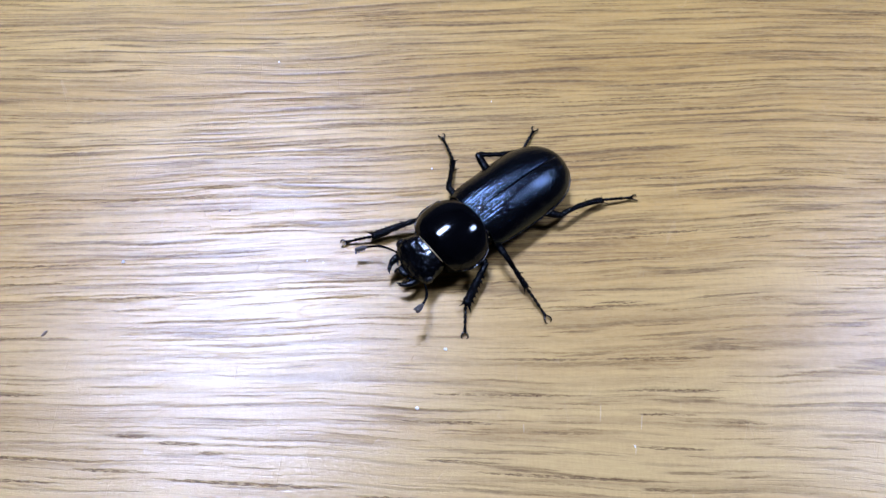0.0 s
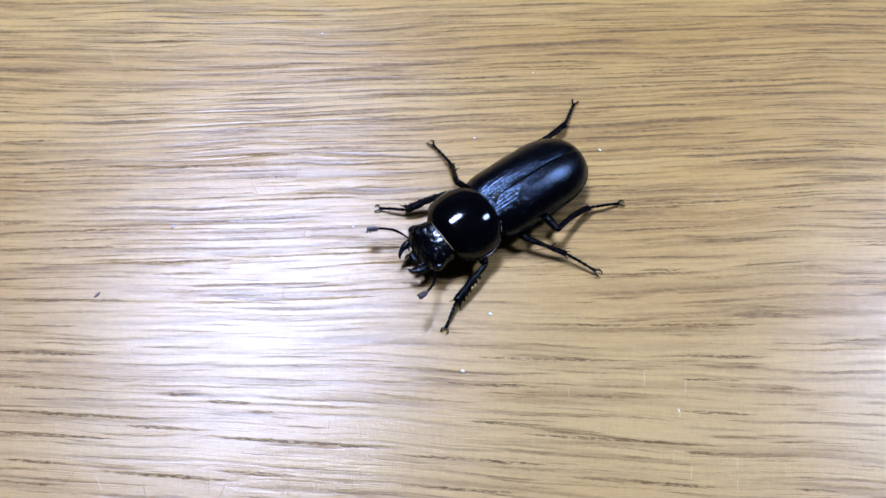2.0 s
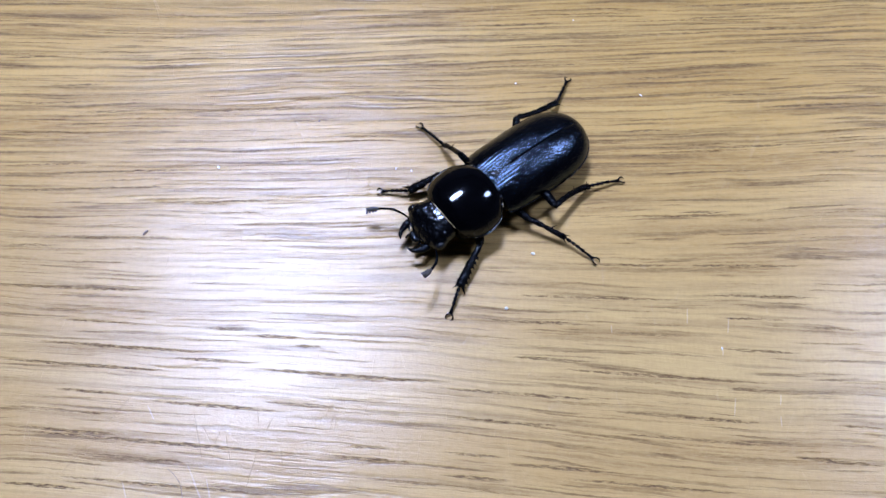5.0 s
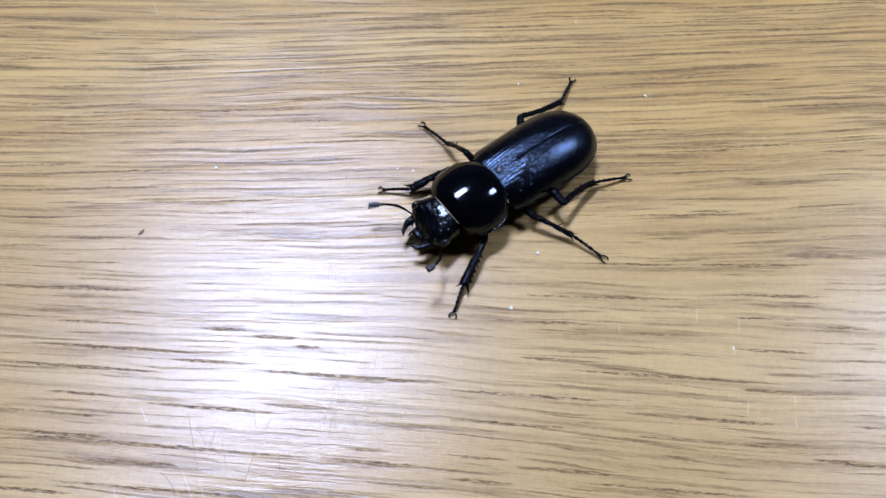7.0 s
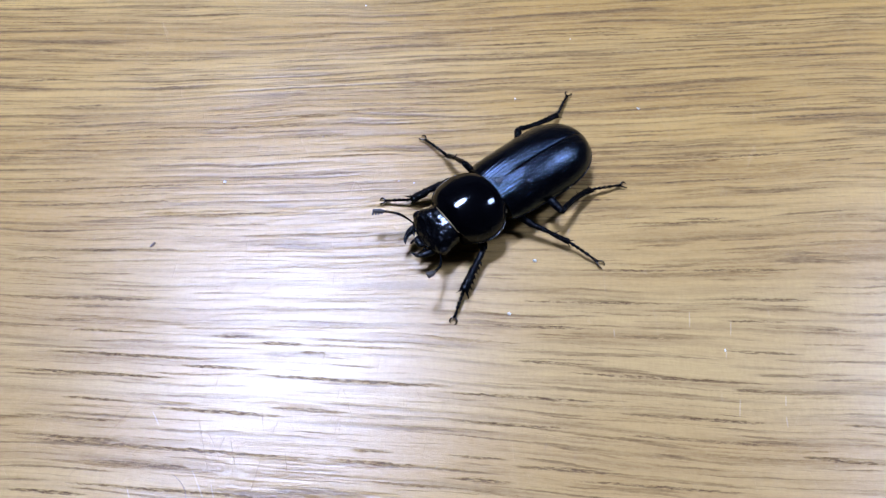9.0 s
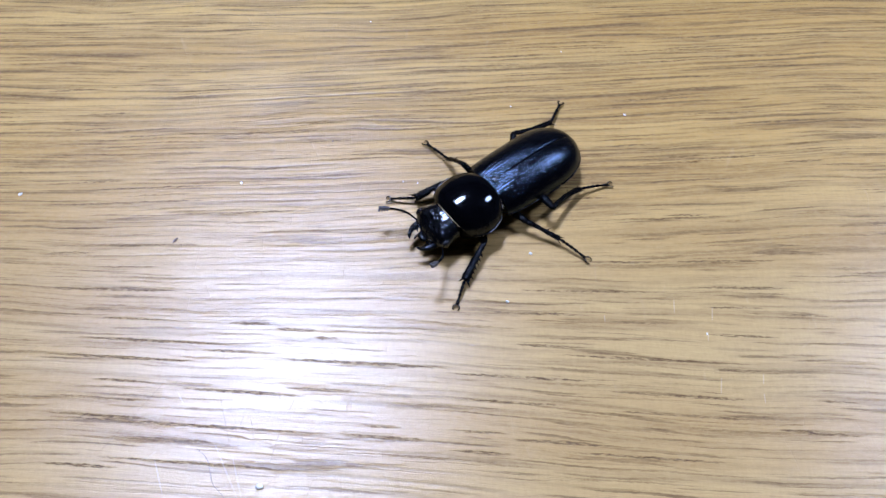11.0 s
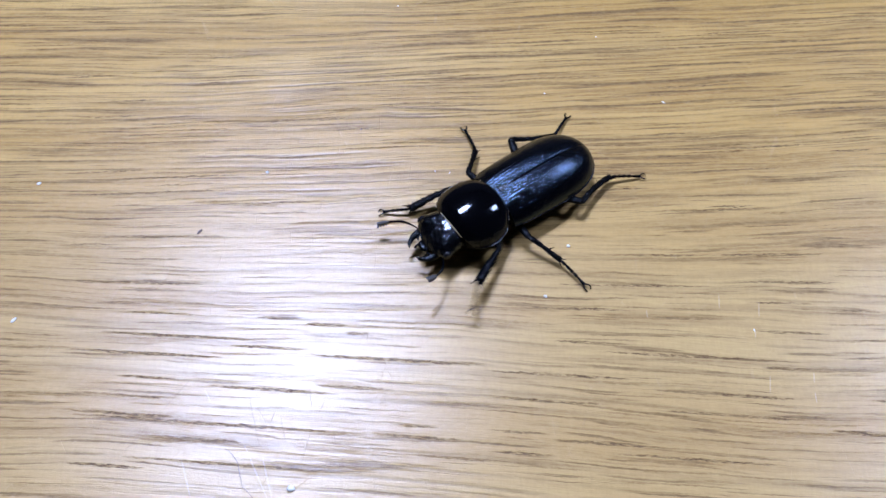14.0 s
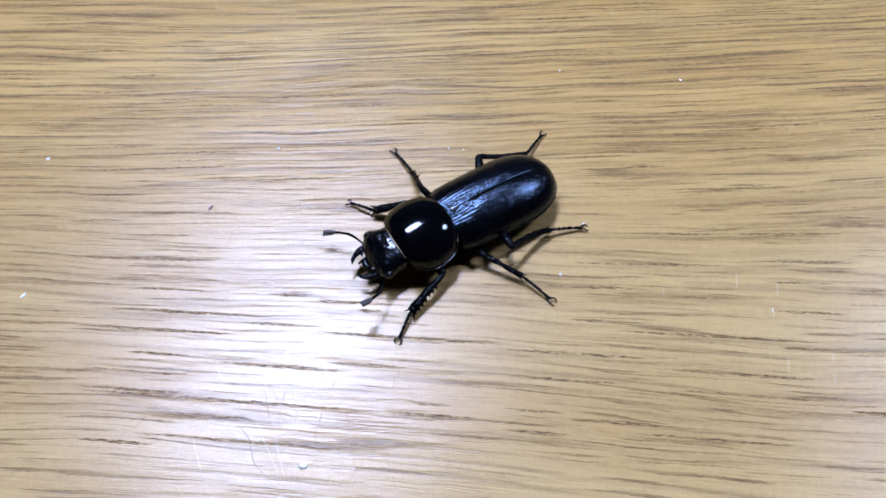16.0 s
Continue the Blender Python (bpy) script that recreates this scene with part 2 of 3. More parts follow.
    haze = n.noise(n.vector(n.math("MULTIPLY", x, 1.6), n.math("MULTIPLY", y, 3.0), z), 1.0, 3.0, 0.7)
    worn = n.bump(relief, 0.9, 0.00005, n.bump(haze, 0.8, 0.00003))
    n.put(n.shader.inputs["Coat Normal"], worn)
    return n.set(colour=colour, rough=rough, normal=normal, spec=spec, coat=n.math("SUBTRACT", 0.54, n.math("MULTIPLY", n.math("MINIMUM", n.math("ADD", furrow, n.math("MULTIPLY", n.math("MAXIMUM", nick, cut), 0.3)), 1.0), 0.38)), coat_rough=n.math("MULTIPLY_ADD", n.math("MAXIMUM", nick, scuff), 0.12, 0.20))


def plain(name, colour, rough, scale=1.0, depth=0.0, spec=0.5, spread=0.25, metal=0.0):
    """A surface with uneven colour and fine relief. scale: grains per millimetre."""
    n = Nodes(name)
    x, y, z = n.place()
    v = n.vector(x, y, z)
    fine = n.noise(v, scale, 3.0, 0.6)
    broad = n.noise(v, scale * 0.13, 2.0)
    low = tuple(c * (1 - spread) for c in colour) + (1,)
    high = tuple(min(1, c * (1 + spread)) for c in colour) + (1,)
    col = n.mix(n.math("MULTIPLY_ADD", fine, 0.5, n.math("MULTIPLY", broad, 0.5)), low, high)
    n.set(colour=col, rough=n.ramp(broad, 0.3, 0.7, rough * 0.85, rough * 1.15), spec=spec, metal=metal)
    if depth:
        n.set(normal=n.bump(fine, 0.6, depth * MM))
    return n.material


def chitin(name, rough, pits, depth, rough_side=None, spec=0.3, grain=0.0, tint=(0.80, 0.90, 1.0, 1)):
    """Black beetle armour: pits are punctures per millimetre, depth in millimetres; grain adds leathery wrinkles."""
    n = Nodes(name)
    x, y, z = n.place()
    v = n.vector(x, y, z)
    cells = n.add("ShaderNodeTexVoronoi")
    n.put(cells.inputs["Vector"], v)
    cells.inputs["Scale"].default_value = pits
    dot = n.ramp(cells.outputs["Distance"], 0.0, 0.42)
    fine = n.noise(v, pits * 1.1, 1.0, 0.5)
    height = n.math("MULTIPLY_ADD", fine, 0.8, n.math("MULTIPLY", dot, 0.5))
    wear = n.noise(v, 0.5, 2.0)
    r = n.ramp(wear, 0.3, 0.7, rough * 0.85, rough * 1.2)
    if grain:
        crease = n.noise(n.vector(n.math("MULTIPLY", x, 4.6), n.math("MULTIPLY", y, 6.0), n.math("MULTIPLY", z, 4.0)), 1.0, 2.0, 0.6, 0.2)
        height = n.math("MULTIPLY_ADD", crease, grain, height)
        r = n.math("ADD", r, n.ramp(crease, 0.35, 0.65, 0.06, -0.06))
    if rough_side is not None:
        side = n.ramp(n.math("ABSOLUTE", y), 2.6, 4.6)
        r = n.math("ADD", r, n.math("MULTIPLY", side, rough_side - rough))
        height = n.math("MULTIPLY", height, n.math("MULTIPLY_ADD", side, 0.93, 0.07))
    colour = n.mix(wear, (0.0006, 0.0007, 0.0010, 1), (0.0014, 0.0015, 0.0022, 1))
    n.shader.inputs["Specular Tint"].default_value = tint
    return n.set(colour=colour, rough=r, normal=n.bump(height, 0.9, depth * MM), spec=spec)


WOOD = wood()
ELYTRA = chitin("elytra_armour", 0.16, 3.4, 0.046, None, 0.62, 0.5, (0.50, 0.72, 1.0, 1))
PRONOTUM = chitin("pronotum_armour", 0.085, 3.2, 0.03, 0.28, 0.42)
HEAD = chitin("head_armour", 0.18, 3.0, 0.05, None, 0.80)
JAW = chitin("jaw_armour", 0.22, 3.0, 0.10, None, 0.22)
LIMB = chitin("limb_armour", 0.22, 3.0, 0.16, None, 0.09)
BELLY = chitin("belly_armour", 0.45, 3.0, 0.05, None, 0.06)
RIM = chitin("beaded_rim", 0.16, 3.0, 0.08, None, 0.7)
EYE = plain("eye_black", (0.008, 0.008, 0.009), 0.12, 6.0, 0.01)
CLUB = plain("antenna_club_grey", (0.05, 0.045, 0.04), 0.6, 8.0, 0.02)
BRUSH = plain("brown_bristle", (0.10, 0.055, 0.025), 0.5, 6.0, 0.02)
HAIR = plain("golden_hair", (0.42, 0.32, 0.17), 0.5, 6.0, 0.02)
CLAW = plain("claw_brown", (0.02, 0.012, 0.007), 0.25, 4.0, 0.01)
WALL = plain("wall_paint", (0.05, 0.05, 0.05), 0.8, 0.02, 0.2, 0.3, 0.04)
FLOOR = plain("floor_grey", (0.12, 0.11, 0.10), 0.6, 0.02, 0.2, 0.4, 0.2)
EDGE = plain("table_edge", (0.40, 0.27, 0.14), 0.4, 0.3, 0.05, 0.4, 0.2)
WHITE = plain("lamp_rim_white", (0.75, 0.75, 0.74), 0.45, 0.05, 0.0, 0.5, 0.04)
MOTE = plain("mote_white", (0.85, 0.81, 0.70), 0.7, 9.0, 0.03)
CRUMB = plain("mote_dark", (0.17, 0.11, 0.06), 0.6, 9.0, 0.03)


# ---- building tools ----
def part(name, bm, material, parent=None, label="", smooth=True):
    """Links a bmesh as one mesh object, under a thing or a part."""
    bmesh.ops.recalc_face_normals(bm, faces=bm.faces)
    data = bpy.data.meshes.new(name)
    bm.to_mesh(data)
    bm.free()
    if smooth:
        data.polygons.foreach_set("use_smooth", [True] * len(data.polygons))
    data.materials.append(material)
    ob = new(name, data)
    ob.parent = parent
    return tagged(ob, label) if label else ob


def box(bm, x0, y0, z0, x1, y1, z1, bevel=0.0):
    made = bmesh.ops.create_cube(bm, size=1.0, matrix=Matrix.LocRotScale(((x0 + x1) / 2, (y0 + y1) / 2, (z0 + z1) / 2), None, (x1 - x0, y1 - y0, z1 - z0)))
    if bevel:
        edges = {e for v in made["verts"] for e in v.link_edges}
        bmesh.ops.bevel(bm, geom=list(edges), offset=bevel, segments=3, affect="EDGES")
    return bm


def loft(bm, rings, caps=True):
    """Joins rings of points, all of one length, into a skin."""
    rows = [[bm.verts.new(Vector(p) * MM) for p in ring] for ring in rings]
    for a, b in zip(rows, rows[1:]):
        for i in range(len(a)):
            j = (i + 1) % len(a)
            bm.faces.new((a[i], a[j], b[j], b[i]))
    if caps:
        bm.faces.new(rows[0][::-1])
        bm.faces.new(rows[-1])
    return bm


def sheet(bm, rows):
    """An open grid of points."""
    grid = [[bm.verts.new(Vector(p) * MM) for p in row] for row in rows]
    for a, b in zip(grid, grid[1:]):
        for i in range(len(a) - 1):
            bm.faces.new((a[i], a[i + 1], b[i + 1], b[i]))
    return bm


def smooth_at(t, keys):
    """Smooth interpolation through (t, value) keys."""
    if t <= keys[0][0]:
        return keys[0][1]
    for (a, p), (b, q) in zip(keys, keys[1:]):
        if t <= b:
            k = (t - a) / (b - a)
            k = k * k * (3 - 2 * k)
            return p + (q - p) * k
    return keys[-1][1]


def glide_at(t, keys):
    """A curve through (t, value) keys without flat spots at the keys."""
    n = len(keys) - 1
    slopes = []
    for i in range(n + 1):
        a, b = keys[max(i - 1, 0)], keys[min(i + 1, n)]
        slopes.append((b[1] - a[1]) / (b[0] - a[0]))
    if t <= keys[0][0]:
        return keys[0][1]
    for i in range(n):
        (a, p), (b, q) = keys[i], keys[i + 1]
        if t <= b:
            w = b - a
            k = (t - a) / w
            return (2 * k ** 3 - 3 * k * k + 1) * p + (k ** 3 - 2 * k * k + k) * w * slopes[i] + (3 * k * k - 2 * k ** 3) * q + (k ** 3 - k * k) * w * slopes[i + 1]
    return keys[-1][1]


def curve_at(u, points):
    """A Catmull-Rom curve through points; u from 0 to 1."""
    n = len(points) - 1
    s = min(max(u, 0.0), 0.99999) * n
    i = int(s)
    k = s - i
    p0, p1, p2, p3 = (Vector(points[min(max(i + d, 0), n)]) for d in (-1, 0, 1, 2))
    return 0.5 * (2 * p1 + (p2 - p0) * k + (2 * p0 - 5 * p1 + 4 * p2 - p3) * k * k + (3 * p1 - p0 - 3 * p2 + p3) * k ** 3)


def tube(bm, points, radii, steps=16, sides=10, flat=1.0, lumps=0.0):
    """A tapered tube along a curve; radii: (u, radius) keys in millimetres; flat squeezes it along the local z."""
    rings = []
    for s in range(steps + 1):
        u = s / steps
        here, ahead = curve_at(u, points), curve_at(min(u + 0.02, 1), points) - curve_at(max(u - 0.02, 0), points)
        ahead.normalize()
        side = ahead.cross(Vector((0, 0, 1)))
        if side.length < 1e-3:
            side = Vector((0, 1, 0))
        side.normalize()
        up = side.cross(ahead)
        r = smooth_at(u, radii)
        ring = []
        for k in range(sides):
            a = 2 * math.pi * k / sides
            w = r * (1 + lumps * noise.noise(here * 1.7 + Vector((math.cos(a), math.sin(a), 3))))
            ring.append(here + side * math.cos(a) * w + up * math.sin(a) * w * flat)
        rings.append(ring)
    return loft(bm, rings)


def spine(bm, base, tip, r):
    return tube(bm, [base, (Vector(base) + Vector(tip)) / 2, tip], [(0, r), (1, r * 0.15)], 3, 5)


# ---- setting ----
def room():
    """Plain room that closes the place round the table."""
    w, d, low = 3.0, 2.8, -0.70
    for name, b in (("wall_north", (-w - 0.1, d, low, w + 0.1, d + 0.1, ROOM)), ("wall_south", (-w - 0.1, -d - 0.1, low, w + 0.1, -d, ROOM)),
                    ("wall_east", (w, -d, low, w + 0.1, d, ROOM)), ("wall_west", (-w - 0.1, -d, low, -w, d, ROOM))):
        tagged(part(name, box(bmesh.new(), *b), WALL, smooth=False), "plain dark grey wall of the room", "wall", kind="structure")
    tagged(part("floor", box(bmesh.new(), -w - 0.1, -d - 0.1, low - 0.1, w + 0.1, d + 0.1, low), FLOOR, smooth=False),
           "plain grey-brown floor under the table", "floor", kind="structure")
    tagged(part("ceiling", box(bmesh.new(), -w - 0.1, -d - 0.1, ROOM, w + 0.1, d + 0.1, ROOM + 0.1), WALL, smooth=False),
           "plain dark grey ceiling with two long lights", "ceiling", kind="structure")


def ceiling_light(at, power):
    """Long ceiling light with rounded ends: a white rim and a glowing diffuser."""
    n = Nodes("diffuser_glow")
    x, y, z = n.place()
    even = n.noise(n.vector(x, y, z), 0.004, 2.0)
    glow = n.set(colour=(0.8, 0.8, 0.8, 1), glow=LAMP_COLOUR + (1,), power=n.ramp(even, 0.2, 0.8, power * 0.96, power * 1.04))
    thing = tagged(new("ceiling_light"), "long white ceiling light with rounded ends, switched on", "ceiling light", "ceiling lights")
    thing.matrix_basis = pose(*at, ROOM, 0, 0, 40)
    k = 64

    def outline(grow, z):
        ring = []
        for i in range(k):
            c, s = math.cos(2 * math.pi * i / k), math.sin(2 * math.pi * i / k)
            ring.append(((340 + grow) * math.copysign(abs(c) ** 0.72, c), (195 + grow) * math.copysign(abs(s) ** 0.72, s), z))
        return ring

    bm = bmesh.new()
    loft(bm, [outline(g, z) for g, z in ((0, 0), (14, 0), (16, -6), (15, -30), (8, -36), (0, -32), (0, 0))], caps=False)
    part("rim", bm, WHITE, thing)
    bm = bmesh.new()
    loft(bm, [outline(g, z) for g, z in ((-1, -4), (-1, -28), (-30, -33), (-90, -36), (-150, -37))])
    part("diffuser", bm, glow, thing, "glowing white diffuser")


def table():
    """Wooden table with a fanned oak grain; its top is at height 0."""
    thing = tagged(new("table"), "wooden table with worn, lacquered oak grain", "table")
    thing.location = (0, 0, -0.70)
    top = part("tabletop", box(bmesh.new(), -0.55, -0.38, -0.026, 0.55, 0.38, 0.0, 0.003), WOOD, thing, "lacquered oak-grain tabletop with scratches and dust", smooth=False)
    top.location = (0, 0, 0.70)
    bm = box(bmesh.new(), -0.47, -0.30, 0.594, 0.47, 0.30, 0.674, 0.002)
    part("apron", bm, EDGE, thing, smooth=False)
    for sx in (-1, 1):
        for sy in (-1, 1):
            part("leg", box(bmesh.new(), sx * 0.49 - 0.025, sy * 0.325 - 0.025, 0, sx * 0.49 + 0.025, sy * 0.325 + 0.025, 0.674, 0.004), EDGE, thing, smooth=False)


room()
for at, power in LAMPS:
    ceiling_light(at, power)
table()


# ---- the beetle: x ahead, y to its left, origin on the ground under the scutellum, millimetres ----
beetle = tagged(new("beetle"), "glossy black stag beetle walking on the wooden tabletop", "beetle")


def section(x, w, top, low, flank, n=40, power=2.5):
    """One cross-section: a dome from flank height up to top and a shallow belly below it."""
    ring = []
    for k in range(n):
        a = 2 * math.pi * k / n
        c, s = math.cos(a), math.sin(a)
        y = w * math.copysign(abs(c) ** (2 / power), c)
        z = flank + ((top - flank) if s > 0 else (flank - low)) * math.copysign(abs(s) ** (2 / power), s)
        ring.append((x, y, z))
    return ring


def elytron(side):
    """A wing case: domed, faintly striate, with a rounded end and a beaded rim."""
    front, rear = 1.6, -13.9
    rows, rim = [], []
    nu, nv = 210, 84
    for i in range(nu + 1):
        u = 1 - (1 - i / nu) ** 1.6
        x = front + (rear - front) * u
        w = glide_at(u, [(0, 4.35), (0.10, 4.72), (0.45, 4.95), (0.6, 4.92)])
        if u > 0.55:
            w = 4.92 * max(0.0, 1 - ((u - 0.55) / 0.45) ** 2.5) ** (1 / 2.1)
        end = max(0.0, 1 - u ** 9) ** 0.5
        top = glide_at(u, [(0, 5.40), (0.2, 5.82), (0.36, 5.96), (0.62, 5.88), (1.0, 5.0)])
        edge = glide_at(u, [(0, 3.3), (0.5, 2.9), (1, 3.0)])
        top = edge + (top - edge) * end
        row = []
        for j in range(nv + 1):
            v = j / nv
            y = w * v
            dome = max(0.0, 1 - v ** 2.3) ** 0.62
            z = edge + (top - edge) * dome
            stria = 0.5 - 0.5 * math.cos(2 * math.pi * 11 * v)
            fade = max(0.0, 1 - u * 2.8) * max(0.0, 1 - v * 1.6)
            z -= 0.10 * stria * stria * fade
            z -= 0.08 * math.exp(-(y / 0.10) ** 2) + 0.10 * math.exp(-(y / 0.7) ** 2) * smooth_at(u, [(0.1, 0), (0.3, 1), (0.85, 1), (1, 0)])
            z -= 0.008 * noise.voronoi(Vector((x * 4.5, y * 4.5, side * 9)))[0][0]
            row.append((x, side * max(y, 0.015), z))
        row.append((x, side * w * 0.99, edge - 0.35))
        row.append((x, side * w * 0.90, edge - 0.75))
        rows.append(row)
        rim.append((x, side * (w + 0.03), edge))
    bm = sheet(bmesh.new(), rows)
    ob = part("wing_case", bm, ELYTRA, beetle, "black wing case with fine grooves and punctures")
    thick = ob.modifiers.new("thickness", "SOLIDIFY")
    thick.thickness = 0.12 * MM
    thick.offset = -1
    bead = tube(bmesh.new(), rim[::6] + [rim[-1]], [(0, 0.07), (0.5, 0.10), (1, 0.08)], 70, 6, lumps=0.5)
    part("rim", bead, JAW, ob)
    bm = bmesh.new()
    for k in range(48):
        p = curve_at(0.35 + 0.65 * (k + random.random() * 0.6) / 49, rim)
        spine(bm, p, p + Vector((-random.uniform(0.02, 0.12), side * random.uniform(0.03, 0.12), random.uniform(-0.04, 0.10))), 0.065)
    part("rim_hairs", bm, HAIR, ob, "sparse pale hairs along the rim")
    return ob


def pronotum():
    """The shield behind the head: a smooth, high-gloss dome with dull flanks and a beaded margin."""
    nu, nv = 66, 60
    rim_left, rim_right = [], []
    rows = []
    for i in range(nu + 1):
        u = i / nu
        row = []
        for j in range(-nv, nv + 1):
            v = j / nv
            w = glide_at(u, [(0, 4.15), (0.12, 4.62), (0.45, 4.98), (0.75, 4.72), (1, 4.05)])
            back, fore = 1.25 + 1.45 * abs(v) ** 2.6, 8.75 - 0.35 * v * v - 0.75 * abs(v) ** 6
            x = back + (fore - back) * u
            top = glide_at(u, [(0, 5.55), (0.2, 6.14), (0.5, 6.34), (0.8, 6.12), (0.92, 5.70), (1, 5.05)])
            edge = glide_at(u, [(0, 3.7), (0.5, 3.3), (1, 3.3)])
            dome = max(0.0, 1 - min(abs(v) / 0.98, 1.0) ** 2.0) ** 0.58
            z = edge + (top - edge) * dome
            z -= 0.30 * max(0.0, 1 - u / 0.045) * (1 - v * v)
            row.append((x, w * v, z))
        rows.append(row)
        rim_right.append((row[0][0], row[0][1] - 0.04, row[0][2]))
        rim_left.append((row[-1][0], row[-1][1] + 0.04, row[-1][2]))
    rear = [(p[0] - 0.02, p[1], p[2] - 0.05) for p in rows[0]]
    ob = part("pronotum", sheet(bmesh.new(), rows), PRONOTUM, beetle, "mirror-glossy black shield with dull punctured flanks")
    thick = ob.modifiers.new("thickness", "SOLIDIFY")
    thick.thickness = 0.25 * MM
    thick.offset = -1
    for points in (rim_left, rim_right, rear):
        part("margin", tube(bmesh.new(), points[::3] + [points[-1]], [(0, 0.085), (1, 0.085)], 110, 6, lumps=1.0), RIM, ob)
    bm = bmesh.new()
    for row in (rim_left, rim_right):
        for k in range(30):
            p = curve_at(0.05 + 0.9 * (k + random.random() * 0.6) / 30, row)
            spine(bm, p, p + Vector((random.uniform(-0.05, 0.1), math.copysign(random.uniform(0.06, 0.16), p.y), random.uniform(-0.1, 0.05))), 0.045)
    for k in range(46):
        p = curve_at(0.04 + 0.92 * (k + random.random() * 0.6) / 46, rear[::6])
        spine(bm, p, p + Vector((-random.uniform(0.12, 0.30), random.uniform(-0.06, 0.06), random.uniform(-0.12, 0.02))), 0.04)
    part("side_hairs", bm, HAIR, ob, "sparse pale hairs along the rim")
    collar = [(p[0] + 0.05, p[1], p[2] + 0.05) for p in rows[-1] if -1.9 < p[1] < 2.5]
    part("collar_fringe", tube(bmesh.new(), collar[::2] + [collar[-1]], [(0, 0.02), (0.5, 0.055), (1, 0.02)], 60, 6, flat=0.8, lumps=0.5), HAIR, ob, "thin golden hair fringe")


def body():
    """Underside: abdomen and breast, and the neck between the shields."""
    rings = [section(x, w, top, low, 2.6, 32) for x, w, top, low in (
        (-13.2, 1.2, 3.0, 2.3), (-12.4, 2.9, 3.6, 1.9), (-10.5, 4.0, 4.4, 1.5), (-7.0, 4.5, 5.0, 1.2), (-3.0, 4.5, 5.0, 1.0), (0.4, 4.0, 4.9, 1.0), (1.8, 3.2, 4.6, 1.3))]
    part("abdomen", loft(bmesh.new(), rings), BELLY, beetle)
    rings = [section(x, w, top, low, 2.8, 32) for x, w, top, low in (
        (1.4, 3.0, 4.8, 1.4), (2.6, 4.2, 5.2, 1.2), (4.5, 4.6, 5.5, 1.1), (6.5, 4.4, 5.2, 1.2), (8.2, 3.4, 4.5, 1.5))]
    part("breast", loft(bmesh.new(), rings), BELLY, beetle)
    bm = bmesh.new()
    sheet(bm, [[(0.95 - 1.25 * k / 10, 0.62 * max(1 - (k / 10) ** 1.3, 0.02) * j / 6, 5.60 + 0.15 * k / 10 + 0.13 * (1 - (j / 6) ** 2) * (1 - 0.7 * k / 10)) for j in range(-6, 7)] for k in range(11)])
    ob = part("scutellum", bm, HEAD, beetle, "small triangular plate between the wing cases")
    thick = ob.modifiers.new("thickness", "SOLIDIFY")
    thick.thickness = 0.2 * MM


